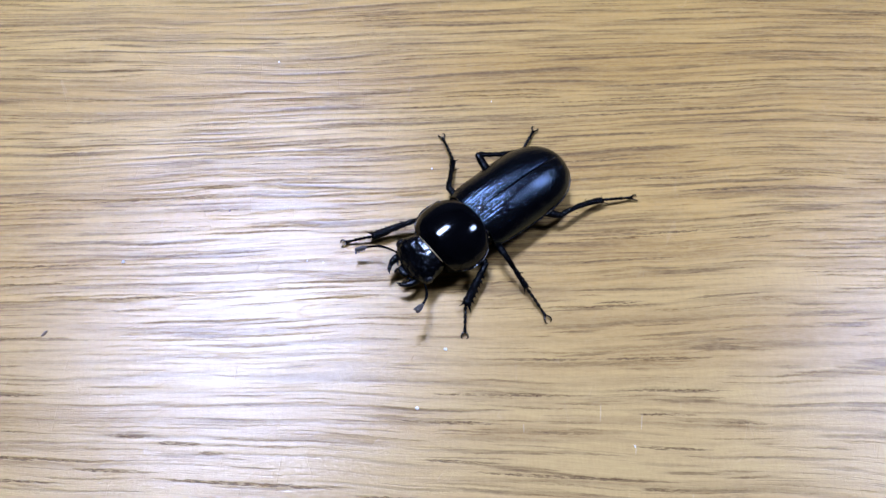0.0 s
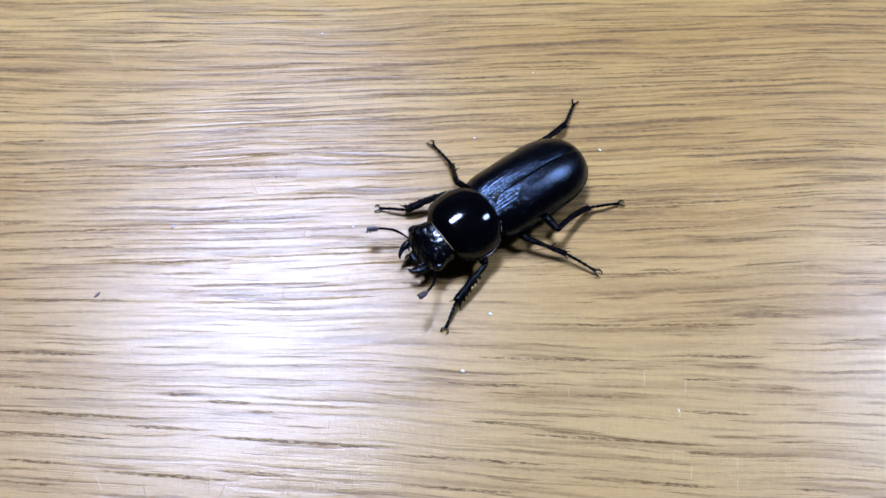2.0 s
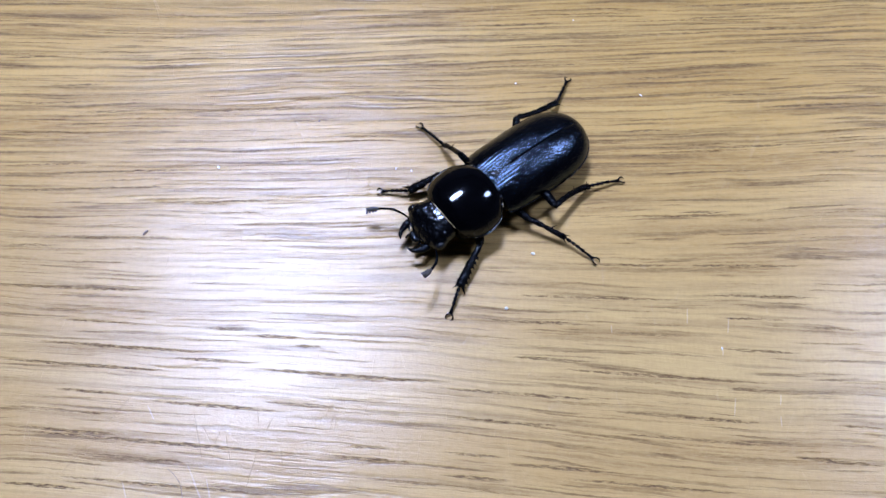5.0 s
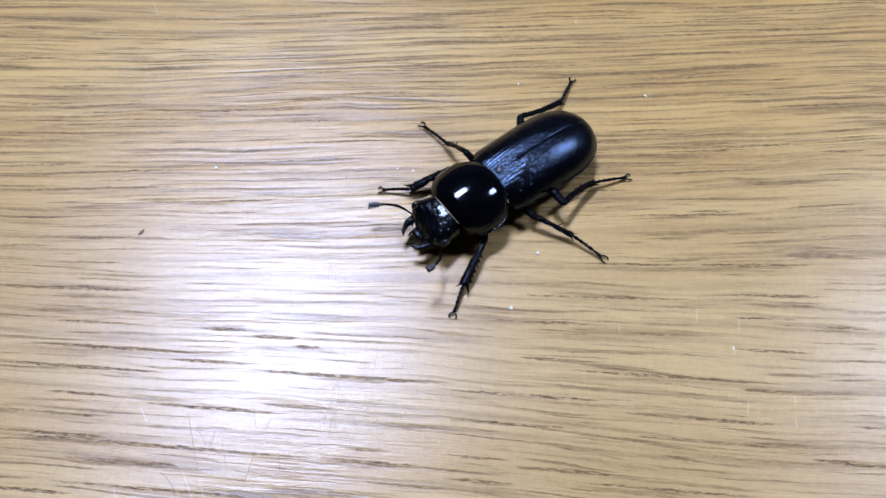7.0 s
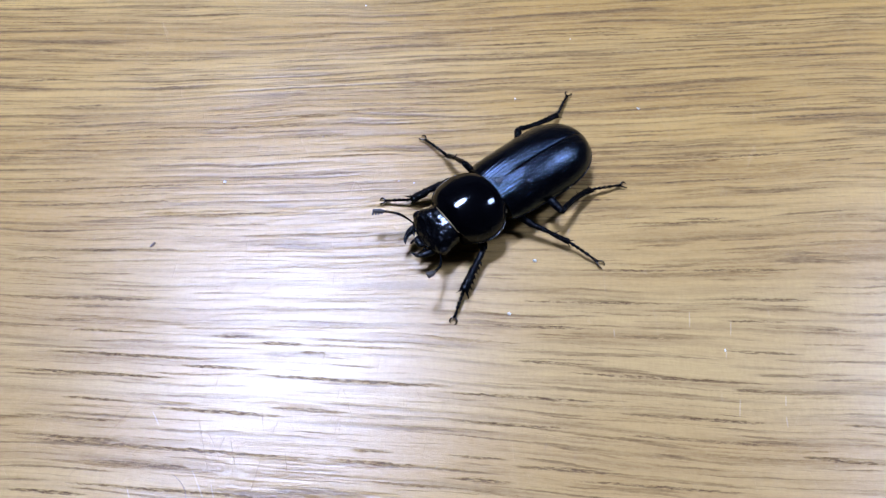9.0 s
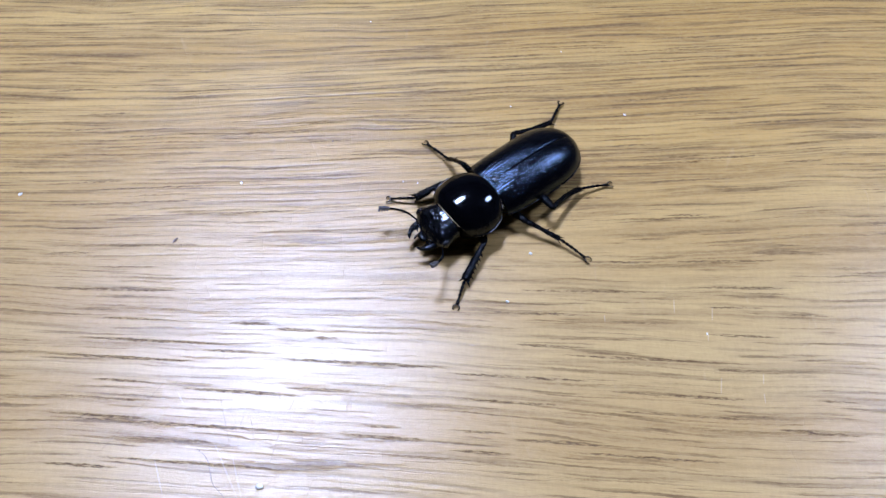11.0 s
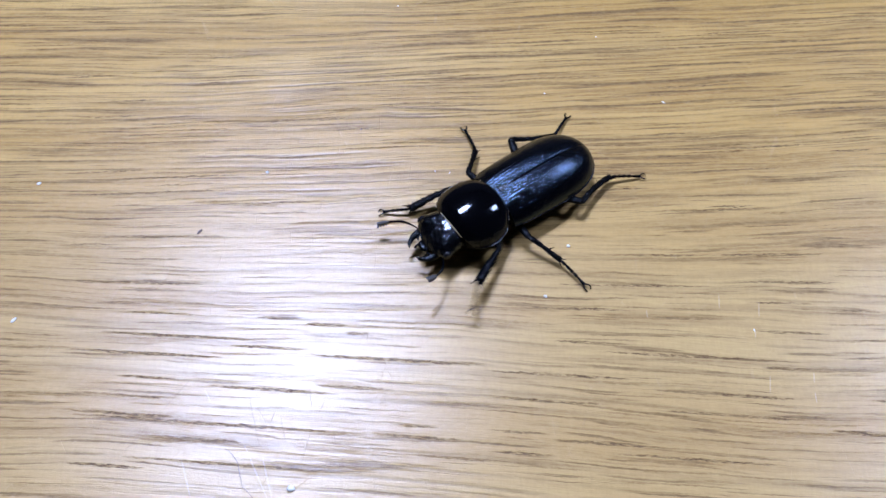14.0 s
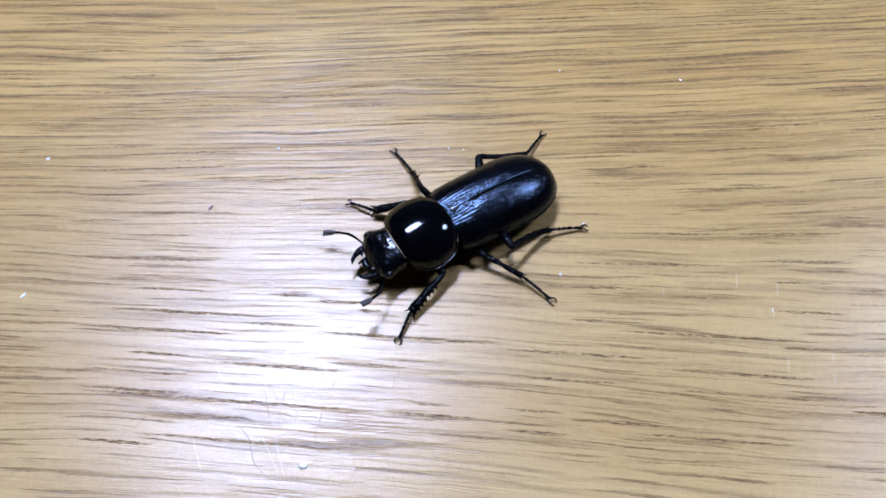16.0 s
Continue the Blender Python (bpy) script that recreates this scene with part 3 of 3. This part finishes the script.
def head():
    """Broad punctured head with eyes, upper lip, palps and a pair of short curved jaws."""
    keys = [(8.0, 2.75, 4.86, 1.9), (8.6, 2.95, 4.90, 1.8), (9.4, 3.05, 4.80, 1.7), (10.2, 3.3, 4.55, 1.7), (10.9, 3.3, 4.15, 1.7),
            (11.4, 2.95, 3.8, 1.8), (11.8, 2.3, 3.35, 1.9), (12.05, 1.6, 3.0, 2.0), (12.2, 1.0, 2.8, 2.2)]
    rings = []
    for s in range(65):
        u = s / 64 * (len(keys) - 1)
        i = min(int(u), len(keys) - 2)
        k = u - i
        x, w, top, low = (p + (q - p) * k for p, q in zip(keys[i], keys[i + 1]))
        ring = []
        for px, py, pz in section(x, w, top, low, 3.0, 128, 2.25):
            if pz > 3.0:
                pz -= 0.07 * math.exp(-((px - 10.6) / 0.75) ** 2 - (py / 1.5) ** 2)
                pz += 0.15 * math.exp(-((px - 11.0) / 0.6) ** 2 - ((abs(py) - 2.1) / 0.55) ** 2)
                crown = math.exp(-((px - 9.1) / 0.7) ** 2)
                pz += (0.085 - 0.05 * crown) * noise.noise(Vector((px, py, 0)) * 1.9) + 0.02 * noise.noise(Vector((px, py, 4)) * 4.5)
                pz += 0.028 * crown * math.cos(2 * math.pi * py / 0.72) * math.exp(-(py / 1.6) ** 2)
            ring.append((px, py, pz))
        rings.append(ring)
    ob = part("head", loft(bmesh.new(), rings), HEAD, beetle, "glossy punctured black head")
    for side in (-1, 1):
        bm = bmesh.new()
        bmesh.ops.create_uvsphere(bm, u_segments=20, v_segments=12, radius=0.62 * MM)
        for v in bm.verts:
            v.co = Vector((v.co.x * 1.1, v.co.y * 0.75, v.co.z * 0.95)) + Vector((10.75, side * 3.0, 3.15)) * MM
        part("eye", bm, EYE, ob, "bulging black eye")
        bm = tube(bmesh.new(), [(11.2, side * 1.75, 2.5), (12.1, side * 1.95, 2.4), (13.0, side * 1.75, 2.3), (13.65, side * 1.3, 2.25), (14.0, side * 0.7, 2.3)],
                  [(0, 0.66), (0.3, 0.48), (0.7, 0.28), (1, 0.05)], 22, 12, flat=0.8, lumps=0.12)
        tube(bm, [(12.2, side * 1.75, 2.4), (12.4, side * 1.35, 2.42), (12.55, side * 0.95, 2.5)], [(0, 0.27), (1, 0.07)], 6, 8)
        part("jaw", bm, JAW, ob, "short curved black jaw with one tooth")
        part("palp", tube(bmesh.new(), [(12.0, side * 0.7, 1.9), (12.7, side * 0.95, 1.6), (13.2, side * 0.8, 1.4)], [(0, 0.14), (0.7, 0.17), (1, 0.1)], 8, 7), CLAW, ob)
    bm = bmesh.new()
    loft(bm, [section(x, w, top, low, 2.45, 20) for x, w, top, low in ((12.2, 0.85, 2.75, 2.1), (12.7, 0.75, 2.65, 2.15), (12.95, 0.45, 2.55, 2.25))])
    part("upper_lip", bm, JAW, ob)
    bm = bmesh.new()
    for k in range(14):
        y = -0.6 + 1.2 * k / 13
        tip = Vector((12.95 - 0.5 * y * y + random.uniform(-0.1, 0.1), y * 1.1, 2.2 + random.uniform(-0.15, 0.15)))
        spine(bm, (12.6, y, 2.3), tip, 0.035)
    part("mouth_brush", bm, BRUSH, ob, "golden brown bristles between the jaws")
    ob.matrix_basis = pose(8 * MM, 0, 0, 0, 0, -4.0) @ pose(-8 * MM, 0, 0)  # turned a little to its right


elytron(1), elytron(-1)
pronotum()
body()
head()


def antenna(side):
    """Elbowed feeler: long scape, beaded whip and a comb-like club; its origin is its joint on the head."""
    bm = tube(bmesh.new(), [(0, 0, 0), (0.35, side * 0.75, 0.18), (0.75, side * 1.5, 0.25), (1.15, side * 2.1, 0.2)], [(0, 0.13), (0.15, 0.11), (0.8, 0.17), (1, 0.2)], 14, 8)
    whip = [Vector((1.15, side * 2.1, 0.2)), Vector((1.9, side * 2.65, 0.25)), Vector((2.5, side * 3.05, 0.25))]
    for k in range(6):
        p = curve_at((k + 0.5) / 6, whip)
        q = curve_at(k / 6, whip)
        tube(bm, [q, p, curve_at((k + 1) / 6, whip)], [(0, 0.11), (0.6, 0.19), (1, 0.12)], 5, 8)
    ob = part("antenna", bm, LIMB, beetle, "elbowed black antenna")
    bm = bmesh.new()
    tube(bm, [(2.45, side * 3.0, 0.25), (3.0, side * 3.35, 0.22), (3.75, side * 3.75, 0.15)], [(0, 0.17), (0.5, 0.30), (1, 0.26)], 10, 8)
    for k in range(4):
        base = Vector((2.75 + 0.30 * k, side * (3.15 + 0.18 * k), 0.2))
        tip = base + Vector((0.20 + 0.05 * k, -side * (0.24 + 0.05 * k), -0.12))
        tube(bm, [base, (base + tip) / 2, tip], [(0, 0.10), (0.7, 0.14), (1, 0.11)], 5, 7)
    part("club", bm, CLUB, ob, "grey comb-like antenna club")
    return ob


ANTENNA_JOINT = {1: Vector((11.55, 2.6, 2.75)), -1: Vector((11.55, -2.6, 2.75))}
antennae = {side: antenna(side) for side in (1, -1)}

# leg kinds: hip, femur, tibia and tarsus lengths, point that the tarsus leans to, way in which the knee bends
LEGS = {"front": ((5.0, 2.4, 2.1), 3.1, 5.9, 3.8, (5.0, 3.0), (-0.55, 1.0, 0.15)),
        "middle": ((0.6, 2.6, 2.2), 3.5, 5.1, 4.7, (0.2, 0.0), (1.0, 0.25, 0.4)),
        "hind": ((-4.5, 1.1, 2.0), 6.3, 6.9, 4.8, None, (0.35, 1.0, 0.3))}


def leg(kind, side):
    """A leg in three rigid pieces that each lie along +x: thigh, toothed shin and five-jointed foot with two claws."""
    hip, femur, tibia, tarsus, _, _ = LEGS[kind]
    thick = {"front": 0.70, "middle": 0.54, "hind": 0.66}[kind]
    bm = tube(bmesh.new(), [(-0.5, 0, 0), (femur * 0.3, 0, 0.05), (femur * 0.7, 0, 0.05), (femur + 0.1, 0, 0)],
              [(0, 0.45), (0.4, thick), (0.75, thick * 0.85), (0.95, 0.46), (1, 0.3)], 18, 12, flat=0.72, lumps=0.06)
    thigh = part(kind + "_leg", bm, LIMB, beetle, "jointed black leg with a stout thigh")
    wide = {"front": 0.60, "middle": 0.40, "hind": 0.47}[kind]
    bow = 0.28 if kind == "hind" else 0.0
    bm = tube(bmesh.new(), [(-0.1, 0, 0), (tibia * 0.35, side * bow, 0.12), (tibia * 0.75, side * bow * 0.8, 0.08), (tibia, 0, 0)],
              [(0, 0.34), (0.12, 0.38), (0.5, wide * 0.8), (0.9, wide), (1, wide * 0.75)], 26, 10, flat=0.7, lumps=0.4)
    if kind == "front":
        for k in range(7):
            x = tibia * (0.28 + 0.11 * k)
            long = random.uniform(0.6, 1.25)
            spine(bm, (x, side * wide * 0.6, 0), (x + 0.30 * long, side * (wide * 0.9 + 0.14 * long + 0.04 * k), -0.05), 0.19 * long)
        spine(bm, (tibia - 0.3, side * wide * 0.5, 0), (tibia + 0.55, side * (wide + 0.42), -0.1), 0.24)
        spine(bm, (tibia - 0.2, -side * wide * 0.4, 0), (tibia + 0.45, -side * (wide + 0.1), -0.1), 0.14)
    else:
        spine(bm, (tibia * 0.58, side * wide * 0.5, 0.1), (tibia * 0.68, side * (wide + 0.5), 0.25), 0.12)
        for s in (-1, 1):
            spine(bm, (tibia - 0.2, s * wide * 0.5, 0), (tibia + 0.5, s * (wide + 0.25), -0.12), 0.12)
    for k in range(16):
        x = tibia * random.uniform(0.2, 0.95)
        a = random.uniform(0, 6.28)
        p = Vector((x, math.cos(a) * wide * 0.7, math.sin(a) * wide * 0.5))
        spine(bm, p, p + Vector((0.28, math.cos(a) * 0.2, math.sin(a) * 0.2)), 0.035)
    shin = part("shin", bm, LIMB, thigh, "narrow toothed black shin")
    bm = bmesh.new()
    joints = [0, 0.16, 0.30, 0.44, 0.60, 0.90]
    for k, (a, b) in enumerate(zip(joints, joints[1:])):
        za, zb = (0.14 * math.sin(3.1 * q) for q in (a, b))
        tube(bm, [(tarsus * a, 0, za), (tarsus * (a + b) / 2, 0, (za + zb) / 2), (tarsus * b, 0, zb)],
             [(0, 0.13), (0.7, 0.23 if k < 4 else 0.2), (0.9, 0.25), (1, 0.16)], 7, 8)
        if k < 4:
            spine(bm, (tarsus * b - 0.1, 0, zb - 0.1), (tarsus * b + 0.18, 0, zb - 0.32), 0.06)
    foot = part("foot", bm, LIMB, thigh, "slender beaded black foot")
    bm = bmesh.new()
    for s in (-1, 1):
        tube(bm, [(tarsus * 0.88, s * 0.08, 0.05), (tarsus * 0.96, s * 0.38, 0.12), (tarsus * 1.05, s * 0.40, 0.0), (tarsus * 1.09, s * 0.15, -0.2)],
             [(0, 0.12), (0.5, 0.10), (1, 0.03)], 10, 7)
    return thigh, shin, foot, bm


legs = {}
for kind in LEGS:
    for side in (1, -1):
        thigh, shin, foot, bm = leg(kind, side)
        # the claws ride on the foot, one level deep under the thigh
        claws = part("claws", bm, CLAW, thigh, "pair of curved dark claws")
        legs[kind, side] = thigh, shin, foot, claws


# ---- motes of dust on the tabletop ----
def mote(x, y, size, material, label, stretch=1.0, turn=0.0):
    bm = bmesh.new()
    bmesh.ops.create_icosphere(bm, subdivisions=2, radius=size / 2 * MM)
    for v in bm.verts:
        v.co *= 1 + 0.35 * noise.noise(v.co * 4000 + Vector((x, y, 0)))
        v.co.x *= stretch
        v.co.z = max(v.co.z * 0.6, -0.2 * size * MM)
    ob = part("dust_mote", bm, material)
    low = min(v.co.z for v in ob.data.vertices)
    ob.matrix_basis = pose(x * MM, y * MM, -low, 0, 0, turn)
    tagged(ob, label, "dust", "motes on the tabletop")


for x, y, size, stretch, turn in ((0.4, -16.7, 0.45, 1, 0), (-2.9, -24.0, 0.42, 1, 0), (15.5, 7.7, 0.22, 2.2, -40), (-1.5, 8.8, 0.24, 1, 0),
                                  (-39.5, -6.3, 0.34, 1.2, 0), (-69.3, -9.1, 0.4, 1.4, 30), (-67.2, -29.0, 0.4, 2, 60), (-31.8, -48.3, 0.75, 1.2, 0),
                                  (6.8, 20.2, 0.20, 0.7, 0), (22.4, -28.0, 0.38, 0.5, 0), (-17.0, -5.4, 0.13, 1.6, 30),
                                  (-15.0, -5.6, 0.12, 1.8, 60), (-23.3, 25.6, 0.25, 1, 0)):
    mote(x, y, size, MOTE, "tiny white dust mote lying on the tabletop", stretch, turn)
mote(-47.0, -15.9, 0.34, CRUMB, "tiny dark splinter lying on the tabletop", 2.8, 58)
mote(-27.4, 1.4, 0.26, CRUMB, "tiny dark crumb lying on the tabletop", 1.2, 60)


fibre = part("fibre", tube(bmesh.new(), [(-39.6, -44.0, 0.03), (-38.8, -44.6, 0.03), (-38.0, -45.6, 0.03), (-37.6, -46.8, 0.03), (-37.1, -48.1, 0.03),
                                         (-36.4, -48.8, 0.03), (-35.4, -49.8, 0.03)], [(0, 0.02), (0.5, 0.032), (1, 0.02)], 40, 6), CRUMB)
tagged(fibre, "thin curved brown fibre lying on the tabletop", "fibre")


# ---- movement ----
def motions():
    """The beetle walks in bursts, three feet at a time; the feet stay where they are set down."""
    course = [(0, 5.04, 0.43, -139.8), (0.5, 5.06, 0.45, -139.5), (0.75, 1.35, -2.8, -141.8), (1, 1.19, -2.98, -142.0), (1.5, 1.16, -3.01, -142.3),
              (2.5, 1.27, -3.03, -142.5), (2.68, 1.2, -3.1, -142.4), (3, -1.29, -5.36, -138.6), (3.5, -2.44, -6.46, -139.5),
              (3.75, -4.0, -8.05, -139.6), (4, -4.12, -8.22, -139.6), (5, -4.10, -8.27, -140.3), (7.5, -3.76, -8.13, -141.2), (9, -3.74, -8.09, -141.3),
              (11.5, -3.98, -8.09, -140.8), (12, -4.47, -8.56, -141.3), (13.08, -4.55, -8.55, -141.3), (13.5, -6.78, -10.21, -140.4), (14, -7.78, -11.25, -143.2),
              (14.3, -9.4, -12.7, -143.7), (14.5, -9.58, -12.91, -143.8), (14.68, -9.7, -13.0, -143.8), (15, -11.66, -14.65, -143.9), (15.58, -11.63, -14.70, -144.1), (16, -15.50, -17.95, -147.6)]
    steps = {
        ("front", -1): [(0, -12.7, -2.9), (0.5, -12.6, -2.9), (1, -14.1, -2.6), (2.5, -14.1, -2.8), (3, -18.4, -8.7), (4, -18.9, -9.0), (11.5, -19.0, -8.6), (12.5, -19.6, -9.2),
                        (13, -19.6, -9.4), (13.5, -23.9, -12.2), (14.5, -24.0, -12.6), (15, -28.8, -15.3), (15.5, -28.8, -15.4), (16, -29.6, -14.6)],
        ("middle", -1): [(0, -0.2, 14.0), (0.5, -0.2, 14.0), (1, -7.7, 7.5), (3, -7.2, 7.8), (4, -14.3, 1.1), (9, -14.1, 1.5), (13, -14.1, 1.2), (13.5, -13.3, 1.6),
                         (13.98, -13.1, 1.9), (14.5, -15.0, 1.4), (14.7, -15.0, 1.4), (15, -19.4, -3.0), (15.5, -19.3, -2.8), (16, -24.3, -6.2)],
        ("hind", -1): [(0, 12.7, 15.7), (2.5, 12.4, 15.3), (3, 5.5, 9.6), (5, 5.6, 9.7), (9, 5.9, 9.8), (13, 6.1, 9.3), (13.5, 2.9, 5.8), (14, 1.5, 4.6), (14.5, 0.6, 1.9), (15.5, 0.1, 2.1), (16, -4.3, -2.6)],
        ("front", 1): [(0, 2.7, -15.0), (0.5, 2.7, -15.2), (1, -5.2, -19.0), (2.5, -5.1, -19.2), (3, -5.1, -20.1), (4, -9.7, -25.5), (13, -9.5, -25.0), (13.5, -9.2, -25.5),
                       (14.5, -15.5, -29.9), (15.5, -15.4, -29.8), (16, -22.3, -33.5)],
        ("middle", 1): [(0, 13.0, -12.6), (0.5, 13.1, -12.6), (1, 15.0, -11.5), (2.5, 15.1, -11.4), (3, 6.9, -18.3), (4, 8.0, -17.6), (9, 8.7, -17.2), (13, 7.9, -18.6),
                        (13.5, 1.8, -23.2), (14.5, 2.9, -22.4), (15, -4.5, -28.6), (15.5, -4.5, -28.8), (16, -3.8, -28.0)],
        ("hind", 1): [(0, 25.7, 5.2), (0.5, 25.5, 5.3), (1, 17.9, -0.7), (3, 17.7, -0.5), (4, 11.9, -6.0), (9, 12.4, -5.2), (13, 11.9, -5.2), (13.98, 11.2, -5.6),
                      (14.5, 7.0, -11.2), (15.5, 7.1, -10.8), (16, 0.5, -17.3)]}
    swings = {("front", 1): [(0.54, 0.68), (3.43, 3.58), (13.93, 14.08), (15.66, 15.8)], ("middle", -1): [(0.54, 0.68), (3.46, 3.60), (14.0, 14.12), (14.74, 14.88), (15.82, 15.96)],
              ("hind", 1): [(0.55, 0.69), (3.46, 3.62), (14.0, 14.12), (15.8, 15.96)], ("front", -1): [(2.73, 2.87), (13.13, 13.27), (14.7, 14.84)],
              ("middle", 1): [(2.73, 2.87), (13.13, 13.27), (14.73, 14.88)], ("hind", -1): [(2.84, 2.98), (13.24, 13.38), (14.15, 14.3), (15.7, 15.84)]}

    def ease(a, b, t):
        k = min(max((t - a) / (b - a), 0), 1)
        return k * k * (3 - 2 * k)

    def along(rows, t):
        """Values between rows by an even glide."""
        for a, b in zip(rows, rows[1:]):
            if t <= b[0]:
                k = (t - a[0]) / (b[0] - a[0])
                return [p + (q - p) * k for p, q in zip(a[1:], b[1:])]
        return list(rows[-1][1:])

    def footing(key, t):
        rows = steps[key]
        for a, b in zip(rows, rows[1:]):
            if t <= b[0] or b is rows[-1]:
                for s, e in swings[key]:
                    if a[0] - 0.01 <= s and e <= b[0] + 0.01:
                        k = ease(s, e, t)
                        return Vector((a[1] + (b[1] - a[1]) * k, a[2] + (b[2] - a[2]) * k, 0.22 + 2.0 * math.sin(math.pi * k)))
                x, y = along(rows, t)
                return Vector((x, y, 0.22))

    def stand(t):
        x, y, turn = along(course, t)
        return pose(x * MM, y * MM, 0, 0, 0, turn) @ pose(AHEAD * MM, OFF * MM, 0)

    AHEAD, OFF = 0.35, -0.05
    quick = [(0.5, 0.8), (2.65, 3.05), (3.4, 3.8), (13.05, 13.5), (13.9, 14.35), (14.65, 15.05), (15.55, 16.0)]
    times = sorted({round(k * 0.5, 2) for k in range(33)} | {round(a + 0.05 * k, 2) for a, b in quick for k in range(int((b - a) / 0.05 + 1.5))})
    walk(beetle, [(t, stand(t)) for t in times])

    def facing(p, q, up):
        """The pose of a limb piece from p along +x towards q, in metres."""
        x = (q - p).normalized()
        y = up.cross(x).normalized()
        z = x.cross(y)
        m = Matrix((x, y, z)).transposed().to_4x4()
        m.translation = p * MM
        return m

    for (kind, side), pieces in legs.items():
        hip, femur, tibia, tarsus, lean, bend = LEGS[kind]
        hip = Vector((hip[0], hip[1] * side, hip[2]))
        bend = Vector((bend[0], bend[1] * side, bend[2]))
        lean = Vector((lean[0], lean[1] * side, 0)) if lean else None
        tables = ([], [], [], [])
        for t in times:
            inside = stand(t).inverted()
            toe = footing((kind, side), t)
            toe = inside @ (toe * MM) / MM
            if lean:
                back = (lean - Vector((toe.x, toe.y, 0))).normalized()
            else:
                splay = radians(20.8 - 1.55 * (toe.x + 14))
                back = Vector((math.cos(splay), -side * math.sin(splay), 0))
            drop = 0.75
            ankle = toe + back * math.sqrt(tarsus ** 2 - drop ** 2) + Vector((0, 0, drop))
            reach = ankle - hip
            d = reach.length
            far = (femur + tibia) * 0.995
            if d > far:
                ankle = hip + reach * (far / d)
                d = far
            d = max(d, abs(tibia - femur) * 1.05)
            ahead = (ankle - hip).normalized()
            a = (femur ** 2 - tibia ** 2 + d * d) / (2 * d)
            rise = math.sqrt(max(femur ** 2 - a * a, 0))
            lift = Vector(bend)
            if kind == "middle":
                lift.x = 0.15 + 0.85 * min(max((1.4 - toe.x) / 6.0, 0), 1)
                lift.z = 0.35
            out = (lift - ahead * lift.dot(ahead)).normalized()
            knee = hip + ahead * a + out * rise
            up = Vector((0, 0, 1))
            thigh = facing(hip, knee, up)
            inv = thigh.inverted()
            tables[0].append((t, thigh))
            tables[1].append((t, inv @ facing(knee, ankle, up)))
            tables[2].append((t, inv @ facing(ankle, toe, up)))
            tables[3].append((t, inv @ facing(ankle, toe, up)))
        for piece, rows in zip(pieces, tables):
            walk(piece, rows)

    # feelers: turn about the upright and lift, in degrees
    feel = {-1: [(0, -1, -14), (0.5, 0, 3), (0.75, -5, 2), (1, -6, 1), (1.5, -5, -2), (2.5, -1, 8), (2.75, -1, 4), (3, 0, -20), (3.5, -1, -9), (4, 2, 7), (5, -5, -5), (7.5, -2, 8), (9, -6, 10),
                 (11.5, -6, 12), (12.5, -5, 11), (13, -7, 2), (13.5, 1, 4), (14, 0, -10), (14.5, -5, -12), (15, -3, 5), (15.5, 0, 11), (16, -6, -8)],
            1: [(0, -12, 36), (0.5, -16, 35), (1, -14, 25), (1.5, -15, 33), (2.5, -19, 33), (3, -8, 20), (3.5, -14, 29), (4, -17, 30), (5, -16, 37), (9, -18, 42), (11.5, -18, 42), (12.5, -16, 31),
                (13, -18, 32), (13.5, -14, 15), (14, -18, 37), (14.5, -18, 29), (15, -15, 18), (15.5, -17, 31), (16, -16, 25)]}
    for side, rows in feel.items():
        walk(antennae[side], [(t, pose(*(ANTENNA_JOINT[side] * MM), 0, -lift, turn)) for t, turn, lift in rows])


motions()
